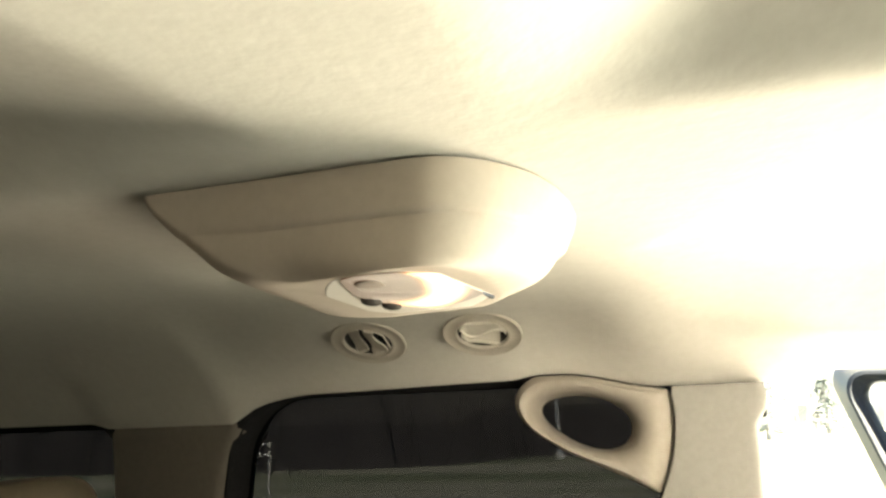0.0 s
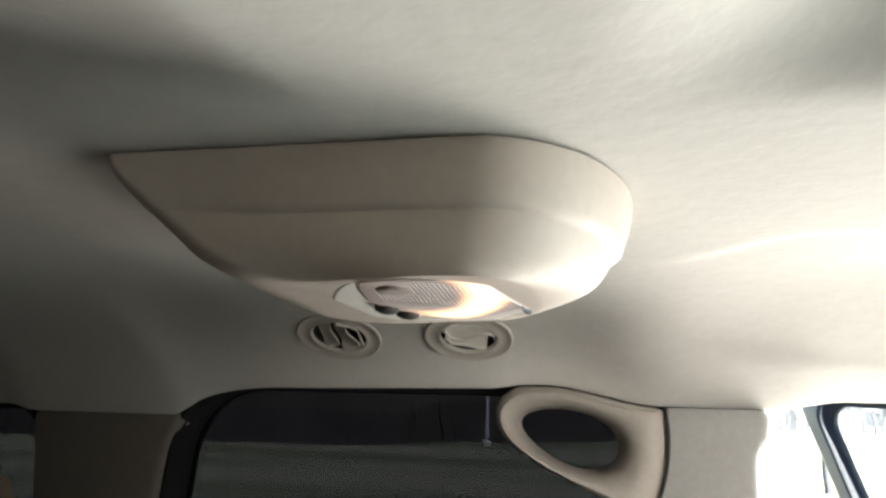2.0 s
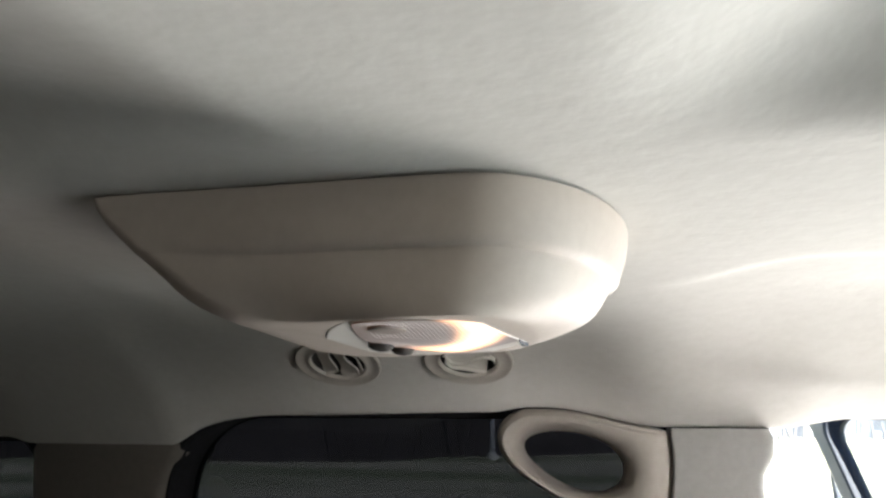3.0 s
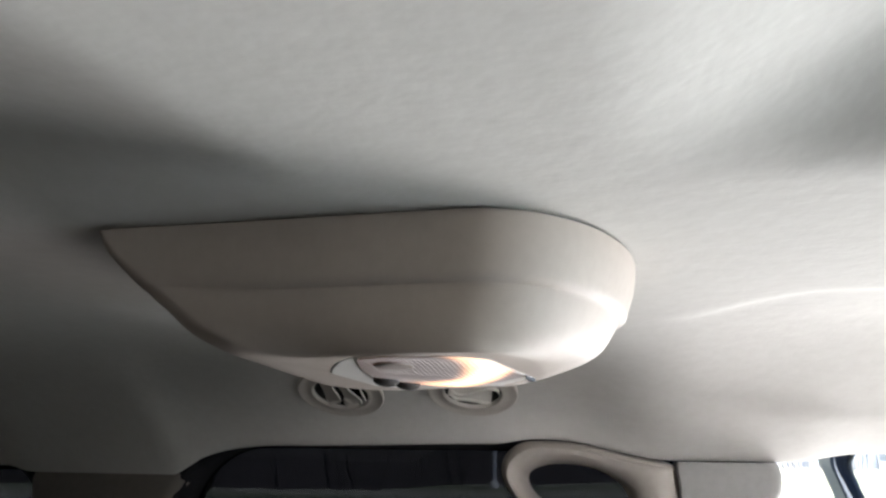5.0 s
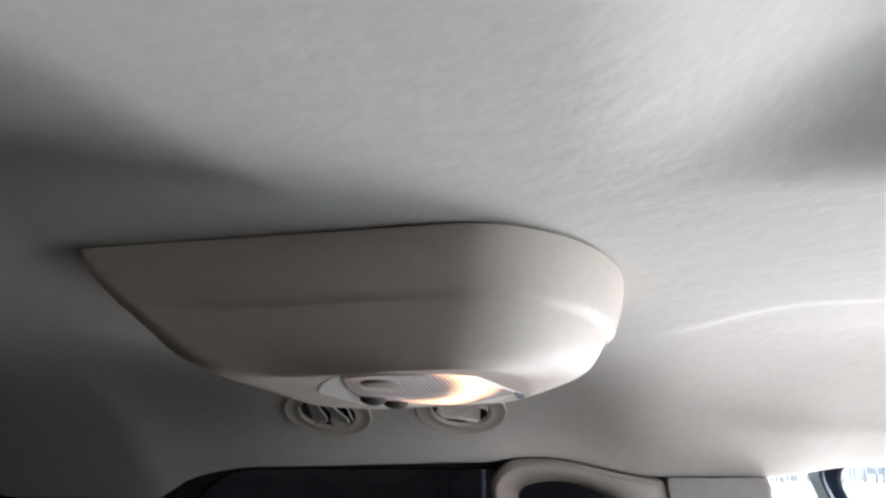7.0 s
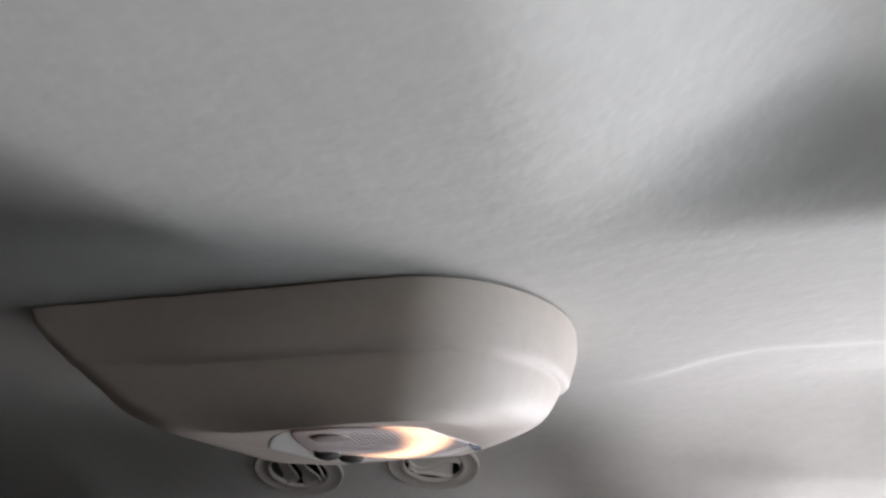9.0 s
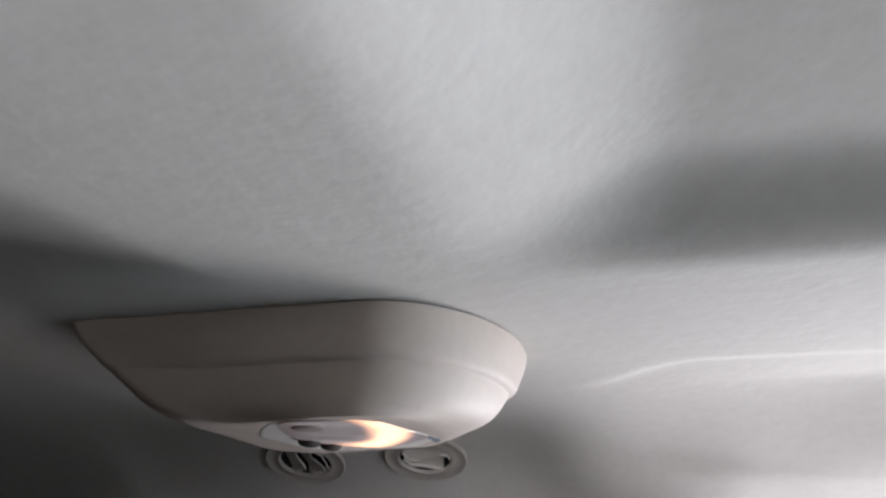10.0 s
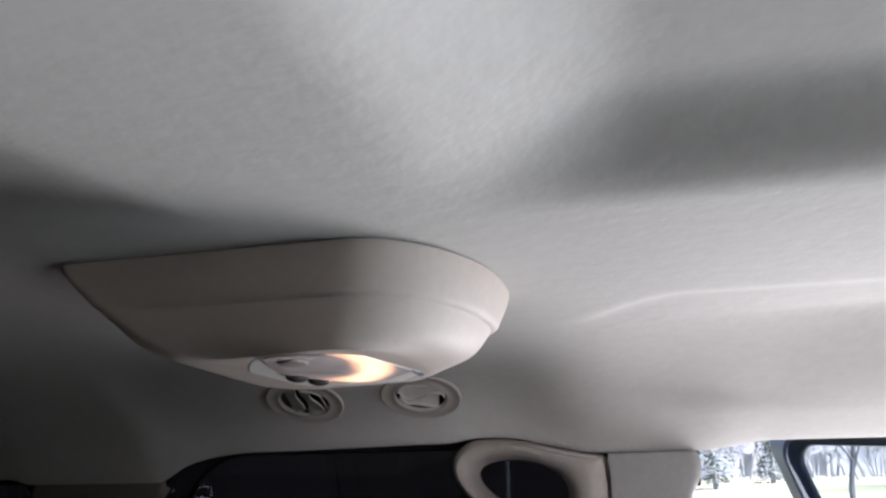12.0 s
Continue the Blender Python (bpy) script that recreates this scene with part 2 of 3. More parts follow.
def build_headliner():
    xs = [-1.5 + 0.02 * i for i in range(55)] + [-0.4 + 0.01 * i for i in range(1, 121)] + [0.82 + 0.02 * i for i in range(27)]
    ys = [-0.7 + 0.0125 * j for j in range(105)]
    bm = bmesh.new()
    low = []
    for x in xs:
        col = [bm.verts.new((x, -0.76, edge_height(x) + 0.006))]
        col += [bm.verts.new((x, y, headliner_height(x, y))) for y in ys]
        col += [bm.verts.new((x, 0.607, edge_height(x) - 0.001)), bm.verts.new((x, 0.616, edge_height(x) + 0.002)), bm.verts.new((x, 0.67, edge_height(x) + 0.006))]
        low.append(col)
    top = [[bm.verts.new((x, -0.76, 1.845)), bm.verts.new((x, 0.67, 1.845))] for x in xs]
    for a, b in zip(low, low[1:]):
        bridge(bm, a, b, closed=False)
    for f in [f for f in bm.faces if any(math.hypot(f.calc_center_median().x - x, f.calc_center_median().y - y) < 0.041 for x, y in VENTS)]:
        bm.faces.remove(f)
    for (a, b), (c, d) in zip(top, top[1:]):
        bm.faces.new((a, c, d, b))
    return thing("ceiling", bm, FABRIC, "pale beige fuzzy fabric headliner with moulded ducts", "headliner", kind="structure")


build_headliner()
thing("roof", box((-1.6, -0.82, 1.85), (1.45, 0.74, 1.875), 0.01), PAINT, "pale painted steel roof of the vehicle", "roof", kind="structure")

# ---- plain shell that closes the cabin ----
# Carpeted pieces are out of view, kept near black to lower bounce light.
thing("floor", box((-1.6, -0.80, 0.42), (1.9, 0.72, 0.47)), CARPET, "dark carpeted vehicle floor", "floor", kind="structure")
thing("wall_rear", box((-1.66, -0.82, 0.42), (-1.6, 0.74, 1.86)), CARPET, "dark carpeted tailgate lining", "wall", kind="structure")
thing("wall_front", box((1.5, -0.80, 0.42), (1.9, 0.72, 1.20), 0.03), CARPET, "dark lining below the windshield", "wall", kind="structure")
thing("wall_right_lower", box((-1.6, -0.82, 0.42), (1.9, -0.76, 1.10)), CARPET, "dark door lining below the windows", "wall", kind="structure")
# The rear piece is a wall added over a window, to block daylight.
for name, x0, x1 in (("wall_right_rear", -1.6, 0.36), ("wall_right_front", 1.40, 1.9)):
    thing(name, box((x0, -0.82, 1.10), (x1, -0.76, 1.62)), CARPET, "dark plain wall added on the unseen right side", "wall", kind="structure")
thing("wall_right_rail", box((-1.6, -0.82, 1.59), (1.46, -0.752, 1.85)), TRIM, "roof rail above the windows", "wall", kind="structure")
thing("wall_left_rail", box((-1.6, 0.675, 1.625), (1.46, 0.74, 1.85), 0.004), PAINT, "painted roof rail above the doors", "wall", kind="structure")
thing("wall_left_lower", box((-1.6, 0.66, 0.42), (0.36, 0.74, 1.12), 0.01), CARPET, "dark door lining below the windows", "wall", kind="structure")
thing("wall_left_sill", box((0.36, 0.62, 0.36), (1.5, 0.74, 0.50), 0.01), TRIM, "door sill plate", "wall", kind="structure")
thing("wall_left_front", box((1.44, 0.62, 0.42), (1.9, 0.74, 1.40), 0.01), PAINT, "front pillar of the door opening", "wall", kind="structure")


def front_glass():
    rings = [[(1.86, -0.68, 1.10), (1.86, 0.68, 1.10), (1.43, 0.62, 1.70), (1.43, -0.62, 1.70)],
             [(1.866, -0.68, 1.10), (1.866, 0.68, 1.10), (1.436, 0.62, 1.705), (1.436, -0.62, 1.705)]]
    ob = thing("window_front", loft(rings), DIMMING, "unseen sloping windshield, tinted to cut sky light", "windshield", kind="structure", soft=False)
    ob.visible_shadow = False


front_glass()


def right_panes():
    # This pane is out of view; its deep tint is added against sky light.
    for name, x0, x1 in (("window_right_front", 0.36, 1.40),):
        thing(name, box((x0, -0.795, 1.10), (x1, -0.79, 1.60)), DEEP, "unseen side window pane, tinted dark to hold back sky light", "window", kind="structure")


right_panes()


# ---- far-side windows, pillars and grab handle ----
def window_outline(x0, x1, z0, z1, r, lean, inset, top_inset, y):
    pts = rounded(x0 + inset, x1 - inset, z0 + inset, z1 - top_inset, (0.05, 0.06, r, 0.03), 12)
    return [(x + lean * (z - z1), y, z) for x, z in pts]


def side_window(name, x0, x1, z0, z1, r, lean, rim, label):
    win = holder(name, ((x0 + x1) / 2, 0.66, z0), label, "window", kind="structure")
    spec = (x0, x1, z0, z1, r, lean)
    rings = [window_outline(*spec, *i) for i in ((-0.02, -0.03, 0.668), (-0.02, -0.03, 0.612), (0.0, 0.0, 0.606), (0.006, 0.004, 0.612),
                                                 (0.010, 0.006, 0.640), (rim, 0.010, 0.655), (rim + 0.003, 0.012, 0.668))]
    part("seal", loft(rings, False, False), BLACK, win, "matt black rubber window seal")
    panes = [window_outline(*spec, rim, 0.006, y) for y in (0.661, 0.665)]
    part("pane", loft(panes), TINTED, win, "dark privacy-tinted glass", soft=False)
    return win


side_window("window_1", -0.512, 0.30, 1.06, 1.592, 0.10, 0.10, 0.010, "privacy-tinted rear door window with black rubber seal")
side_window("window_2", -1.45, -0.763, 1.06, 1.551, 0.06, -0.13, 0.004, "privacy-tinted rear quarter window in the body side")


def door_seam(z):
    """The joint between grab handle and pillar trim, bowed forward near the top."""
    return 0.2195 - (3.3 if z > 1.53 else 2.2) * (max(z, 1.41) - 1.53) ** 2 - 0.25 * max(1.41 - z, 0.0)


def pillar(name, x0, x1, z0, z1, y, label, lean=0.0, waist=0.0, joint=None, rear_lean=None, crest=0.0):
    rings = []
    for k in range(41):
        z = z0 + (z1 - z0) * (k / 40) ** 0.7
        cut = waist * smooth(z1 - 0.030, z1 - 0.065, z)
        ease = 0.004 * smooth(z1 - 0.008, z1, z)
        sh = lean * (z1 - z)
        left = joint(z) + 0.0004 if joint else x0 - (sh if rear_lean is None else rear_lean * (z1 - z))
        pts = rounded(left + ease, x1 - sh - cut - ease + crest * smooth(z1 - 0.08, z1, z) ** 2, y + ease, 0.70, (0.022, 0.004, 0.004, 0.003), 6)
        rings.append([(px, py, z) for px, py in pts])
    return thing(name, loft(rings), PILLAR if joint else REAR_SHADE, label, "pillar trim", kind="structure")


pillar("trim_rear_pillar", -0.768, -0.5165, 0.9, 1.541, 0.600, "plastic trim on the rear pillar, cabin shade put in its colour", lean=0.10, rear_lean=-0.13, crest=0.018)
pillar("trim_door_pillar", 0.218, 0.349, 0.9, 1.5688, 0.583, "grey-beige plastic trim on the door pillar", lean=0.03, waist=0.015, joint=door_seam)


# Added block that closes a light leak above the pillar trim.
thing("trim_gap_block", box((0.305, 0.630, 1.52), (0.349, 0.69, 1.62), 0.004), BLACK, "black block added behind the door pillar trim to stop a light leak", "seal", kind="structure")


def grab_handle():
    """A moulded panel with an egg-shaped hand hole; its rear end is a thick rounded loop."""
    top = holder("grab_handle", (0.1, 0.6, 1.45), "tan moulded plastic grab handle beside the tinted window", "grab handle")
    cx, cz = 0.085, 1.5248

    def inner(a):
        c, s = math.cos(a), math.sin(a)
        u, v = 0.0725 * c, 0.0375 * s * (1 + 0.20 * c)
        t = radians(-17)
        return cx + u * math.cos(t) - v * math.sin(t), cz + u * math.sin(t) + v * math.cos(t)

    def seam(z):
        return door_seam(z) - 0.0006

    def outer(a):
        """Marches outward to the edge of the panel: top line, seam, and the swept lower edge."""
        c, s = math.cos(a), math.sin(a)
        r = 0.02
        while r < 0.8:
            x, z = cx + r * c, cz + r * s
            edge = edge_height(x) - 0.002
            loop = ((x - 0.088) / 0.106) ** 2 + ((z - 1.5375 + 0.16 * (x - 0.088)) / 0.062) ** 2
            sweep = 1.4925 - 0.465 * (x - 0.028) - 9 * max(x - 0.17, 0) ** 1.5
            inside = z < edge and x < seam(z) and z > 0.95 and (loop < 1 or (x > 0.045 and z > sweep))
            if not inside:
                break
            r += 0.001
        return cx + r * c, cz + r * s

    n = 160
    angles = [2 * math.pi * i / n for i in range(n)]
    ins = [inner(a) for a in angles]
    outs = [outer(math.atan2(p[1] - cz, p[0] - cx)) for p in ins]
    for _ in range(3):
        outs = [((outs[i - 1][0] + 2 * outs[i][0] + outs[(i + 1) % n][0]) / 4, (outs[i - 1][1] + 2 * outs[i][1] + outs[(i + 1) % n][1]) / 4) for i in range(n)]
    prof = [(0.0, 0.668), (0.0, 0.640), (0.05, 0.617), (0.14, 0.601), (0.28, 0.590), (0.45, 0.584), (0.65, 0.583), (0.82, 0.588), (0.93, 0.598), (1.0, 0.615), (1.0, 0.668)]
    rings = []
    for k, (f, y) in enumerate(prof):
        ring = []
        for p, q in zip(ins, outs):
            d = math.hypot(q[0] - p[0], q[1] - p[1])
            edge = min(f * d, d)
            if f > 0.5:
                edge = d - min((1 - f) * d, (1 - f) * 0.07)
            elif f < 0.5:
                edge = min(f * d, f * 0.07)
            level = 0.588 + 0.05 * (f - 0.82) if 0.82 < f and y < 0.66 and q[0] > door_seam(q[1]) - 0.004 else y
            ring.append((p[0] + (q[0] - p[0]) * edge / max(d, 1e-6), level, p[1] + (q[1] - p[1]) * edge / max(d, 1e-6)))
        rings.append(ring)
    part("loop", loft(rings, False, False), TRIM, top)
    xs = [0.10 + 0.0115 * i for i in range(10)]
    part("edge_bead", tube([(x, 0.5895, edge_height(x) - 0.0075) for x in xs], [0.0012] + [0.0030] * 8 + [0.0015], 8), TRIM, top)
    return top


grab_handle()

# ---- overhead console with the dome lamp ----
# height below the roof, rear end, front end, half width, front corner radius
HULL = [(-0.004, -0.152, 0.150, 0.1105, 0.088), (0.0012, -0.152, 0.150, 0.1105, 0.088), (0.0018, -0.157, 0.154, 0.1140, 0.09),
        (0.008, -0.1565, 0.1537, 0.1136, 0.09), (0.016, -0.1535, 0.1522, 0.1128, 0.089), (0.023, -0.149, 0.150, 0.1118, 0.0875),
        (0.028, -0.145, 0.1483, 0.1108, 0.0865), (0.031, -0.1422, 0.1475, 0.1101, 0.0857), (0.0340, -0.1396, 0.1466, 0.1092, 0.085),
        (0.0360, -0.1376, 0.1450, 0.1076, 0.0835), (0.0374, -0.1360, 0.1428, 0.1055, 0.082), (0.0380, -0.1350, 0.1408, 0.1036, 0.0803),
        (0.0383, -0.1346, 0.1402, 0.1031, 0.0798),
        (0.0405, -0.1322, 0.1393, 0.1027, 0.0795), (0.044, -0.1287, 0.1376, 0.1024, 0.0785), (0.050, -0.1215, 0.1345, 0.1016, 0.078),
        (0.056, -0.115, 0.1306, 0.1009, 0.0762), (0.061, -0.109, 0.1266, 0.1002, 0.074), (0.0655, -0.1025, 0.1220, 0.0995, 0.070),
        (0.069, -0.0965, 0.1172, 0.0988, 0.066), (0.072, -0.0905, 0.1120, 0.0981, 0.060), (0.0745, -0.0835, 0.1064, 0.0974, 0.053),
        (0.0765, -0.0745, 0.1002, 0.0968, 0.045), (0.0778, -0.064, 0.0950, 0.0962, 0.038), (0.0785, -0.053, 0.0915, 0.0957, 0.034)]
LAMP = (0.022, -0.006)


def lift(x, y):
    """How far the pod's underside curves up towards its near side and its front."""
    return 0.0045 * (1 - smooth(-0.03, -0.085, y)) * smooth(0.03, 0.08, x) + 0.0045 * smooth(-0.03, -0.085, y)


def hull_ring(depth, x0, x1, half, r):
    """One level of the pod: sharp at the rear, a long round front corner, the far side spread towards the roof."""
    deep = max(depth, 0.0)
    rear = min(0.004 + 0.30 * deep, half * 0.5)
    back = half + 0.05 * (1 - deep / 0.0785) - 0.012 * smooth(0.05, 0.0785, depth)
    turn = 0.095 * half / 0.11
    # the belly behind the lamp is rounded off, and the lip along the side dies out towards the rear
    belly = 0.29 * (1 - math.sqrt(1 - min(max((depth - 0.030) / 0.0490, 0.0), 1.0) ** 2))
    lip = half - (0.1140 - 0.0116 * deep / 0.044) if 0.002 < depth < 0.044 else 0.0
    corners = ((x1, -half, -1, 1, r, min(1.7 * r, half + back - turn - 0.004)), (x1, back, -1, -1, r * 0.9, turn), (x0, back, 1, -1, rear, rear), (x0, -half, 1, 1, rear, rear))
    plan = []
    for k, (cx, cy, sx, sy, rx, ry) in enumerate(corners):
        for i in range(25):
            a = radians(-90 + 90 * k + 90 * i / 24)
            plan.append((cx + sx * rx + rx * math.cos(a), cy + sy * ry + ry * math.sin(a)))
    (xa, ya), (xb, yb) = plan[-1], plan[0]
    plan += [(xa + (xb - xa) * i / 20, ya + (yb - ya) * i / 20) for i in range(1, 20)]
    out = []
    for x, y in plan:
        rise_by = 0.004 * smooth(-0.04, -0.13, x) * smooth(0.0, 0.03, depth) * smooth(0.0785, 0.040, depth) + lift(x, y) * smooth(0.055, 0.0785, depth)
        if y < 0:
            y = (y - 0.003 * smooth(-0.12, 0.08, x) + lip * 0.85 * smooth(-0.04, -0.12, x)) * (1 - belly * smooth(0.04, -0.07, x))
        out.append((x, y, ROOF - depth + rise_by))
    return out


def lamp_reach(a, inset=0.0):
    """Distance from the lamp's middle to its rim: an oval cut by a straight edge towards the front."""
    c, s = math.cos(a), math.sin(a)
    r = 1 / math.hypot(c / ((0.068 if c > 0 else 0.062) - inset), s / ((0.088 if s > 0 else 0.0870) - inset))
    # the straight edge passes (0.0665, -0.084) and (0.085, 0.045)
    nx, ny = 0.990, -0.142
    off = nx * (0.0665 - LAMP[0]) + ny * (-0.084 - LAMP[1]) - inset
    d = nx * c + ny * s
    return min(r, off / d) if d > 1e-6 else r


def lens_reach(a):
    """Distance to the lens's edge: the rim, or the oval line that parts the lens from the bezel."""
    c, s = math.cos(a), math.sin(a)
    ux, uy = (LAMP[0] - 0.045) / 0.055, (LAMP[1] + 0.045) / 0.085
    vx, vy = c / 0.055, s / 0.085
    qa, qb, qc = vx * vx + vy * vy, ux * vx + uy * vy, ux * ux + uy * uy - 1
    return min((-qb + math.sqrt(qb * qb - qa * qc)) / qa, lamp_reach(a, 0.0012))


def overhead_console():
    top = holder("overhead_console", (0, 0, ROOF), "beige plastic overhead console pod fixed to the headliner, lamp lit", "overhead console")
    z = ROOF - 0.0785

    def spot(a, r, dz):
        x, y = LAMP[0] + r * math.cos(a), LAMP[1] + r * math.sin(a)
        return x, y, z + dz + lift(x, y)

    rings = [hull_ring(*h) for h in HULL]
    turns = [math.atan2(p[1] - LAMP[1], p[0] - LAMP[0]) for p in rings[-1]]
    rings.append([spot(a, lamp_reach(a), 0.0) for a in turns])
    rings.append([spot(a, lamp_reach(a), 0.009) for a in turns])
    part("shell", loft(rings, True, True), PLASTIC, top)

    rim = turns
    n = 144
    turns = [2 * math.pi * i / n for i in range(n)]

    def proud(x, y):
        """The bezel stands proud of the shell, but runs flush into its front edge."""
        return smooth(0.0, 0.03, 0.0665 + 0.143 * (y + 0.084) - x)

    def plate(inset, dz):
        return [spot(a, lamp_reach(a) - inset * (lamp_reach(a) / 0.08), dz) for a in rim]

    bezel = part("lamp_bezel", loft([plate(0.0, 0.004), plate(0.0, 0.0), plate(0.0006, -0.0003), plate(0.002, -0.0004), plate(0.02, -0.0004), plate(0.05, -0.0004)], False, True), BEZEL, top, "cream plastic lamp bezel")

    def pane_height(x, y):
        return z - 0.0008 - 0.0006 * proud(x, y) + lift(x, y)

    def inner(k, dz=0.0):
        out = []
        for a in turns:
            x, y, _ = spot(a, lens_reach(a) - 0.0002, 0)
            x, y = 0.042 + (x - 0.042) * k, -0.03 + (y + 0.03) * k
            out.append((x, y, pane_height(x, y) + dz))
        return out

    lens = part("lens", loft([inner(1.0, 0.003), inner(1.0), inner(0.97, -0.0002), inner(0.8), inner(0.5), inner(0.2)], False, True), LENS, bezel, "ribbed lamp lens, lit warm inside")
    for i in range(30):
        x = 0.0 + i * 0.0026
        ys = [y for y in np.linspace(-0.095, 0.06, 80) if math.hypot(x - LAMP[0], y - LAMP[1]) < lens_reach(math.atan2(y - LAMP[1], x - LAMP[0])) - 0.0012]
        if len(ys) > 6:
            y0, y1 = float(ys[0]), float(ys[-1])
            part("rib", tube([(x, y0 + (y1 - y0) * j / 5, pane_height(x, y0 + (y1 - y0) * j / 5)) for j in range(6)], 0.00022, 4), LENS, lens)
    strip = [[(0.0795 + u + 0.0035 * w, 0.015 + 0.025 * w, z + 0.0044 + h) for u, h in ((-0.004 * w, 0.001), (-0.004 * w, -0.0022), (0.0006, -0.0026), (0.0006, 0.001))] for w in (0.0, 0.5, 1.0)]
    part("edge_strip", loft(strip), SEALGREY, bezel, "grey lens catch")
    ux, uy = 0.30, 0.954
    for bx, by in ((-0.0060, -0.0170), (0.0012, 0.0105)):
        levels = []
        for i in range(7):
            k, dz = max(math.cos(i * math.pi / 12), 0.08), -0.0018 - 0.0042 * math.sin(i * math.pi / 12)
            ring = []
            for j in range(24):
                a = math.pi * j / 12
                along, out_by = 0.0112 * k * math.cos(a), 0.0072 * k * math.sin(a)
                ring.append((bx + ux * along - uy * out_by, by + uy * along + ux * out_by, z + lift(bx, by) + dz + (0.003 if i == 0 else 0.0)))
            levels.append(ring)
        part("button", loft(levels), BUTTON, bezel, "dark brown push button")
    ring = [[(0.012 + r * math.cos(a * math.pi / 12), -0.064 + 1.2 * r * math.sin(a * math.pi / 12), z + lift(0.012, -0.064) + dz) for a in range(24)]
            for r, dz in ((0.0115, 0.001), (0.0115, -0.0016), (0.0105, -0.0022), (0.0065, -0.0024), (0.002, -0.0024))]
    part("cap", loft(ring), CAP, bezel, "round tan cap on the lens")
    return top


def lens_material():
    """Frosted lens: the bulb behind it shows as a warm curved band that falls off to both sides."""
    m, nt, b = material("lit_lamp_lens")
    tc = nt.nodes.new("ShaderNodeTexCoord")
    gap = nt.nodes.new("ShaderNodeVectorMath")
    gap.operation = "MULTIPLY_ADD"
    gap.inputs[1].default_value = (1 / 0.050, 1 / 0.085, 0)
    gap.inputs[2].default_value = (-0.018 / 0.050, 0.060 / 0.085, 0)
    nt.links.new(tc.outputs["Object"], gap.inputs[0])
    far = nt.nodes.new("ShaderNodeVectorMath")
    far.operation = "LENGTH"
    nt.links.new(gap.outputs[0], far.inputs[0])
    bulge = noise_node(nt, 60, 2.0)
    off = nt.nodes.new("ShaderNodeMath")
    off.operation = "MULTIPLY_ADD"
    off.inputs[1].default_value, off.inputs[2].default_value = 0.12, -1.02
    nt.links.new(bulge.outputs["Fac"], off.inputs[0])
    sub = nt.nodes.new("ShaderNodeMath")
    nt.links.new(far.outputs["Value"], sub.inputs[0])
    nt.links.new(off.outputs[0], sub.inputs[1])
    size = nt.nodes.new("ShaderNodeMath")
    size.operation = "ABSOLUTE"
    nt.links.new(sub.outputs[0], size.inputs[0])
    band = nt.nodes.new("ShaderNodeMapRange")
    band.interpolation_type = "SMOOTHERSTEP"
    band.inputs["From Min"].default_value, band.inputs["From Max"].default_value = 0.42, 0.0
    nt.links.new(size.outputs[0], band.inputs["Value"])
    part_x = nt.nodes.new("ShaderNodeSeparateXYZ")
    nt.links.new(tc.outputs["Object"], part_x.inputs[0])
    fade = nt.nodes.new("ShaderNodeMapRange")
    fade.interpolation_type = "SMOOTHSTEP"
    fade.inputs["From Min"].default_value, fade.inputs["From Max"].default_value = -0.004, 0.036
    nt.links.new(part_x.outputs["X"], fade.inputs["Value"])
    both = nt.nodes.new("ShaderNodeMath")
    both.operation = "MULTIPLY"
    nt.links.new(band.outputs[0], both.inputs[0])
    nt.links.new(fade.outputs[0], both.inputs[1])
    out = nt.nodes.new("ShaderNodeMapRange")
    out.inputs["To Min"].default_value, out.inputs["To Max"].default_value = 0.008, 0.66
    nt.links.new(both.outputs[0], out.inputs["Value"])
    nt.links.new(out.outputs[0], b.inputs["Emission Strength"])
    b.inputs["Base Color"].default_value = (0.36, 0.345, 0.345, 1)
    b.inputs["Emission Color"].default_value = (1.0, 0.47, 0.22, 1)
    b.inputs["Roughness"].default_value = 0.35
    return m


LENS = lens_material()
overhead_console()


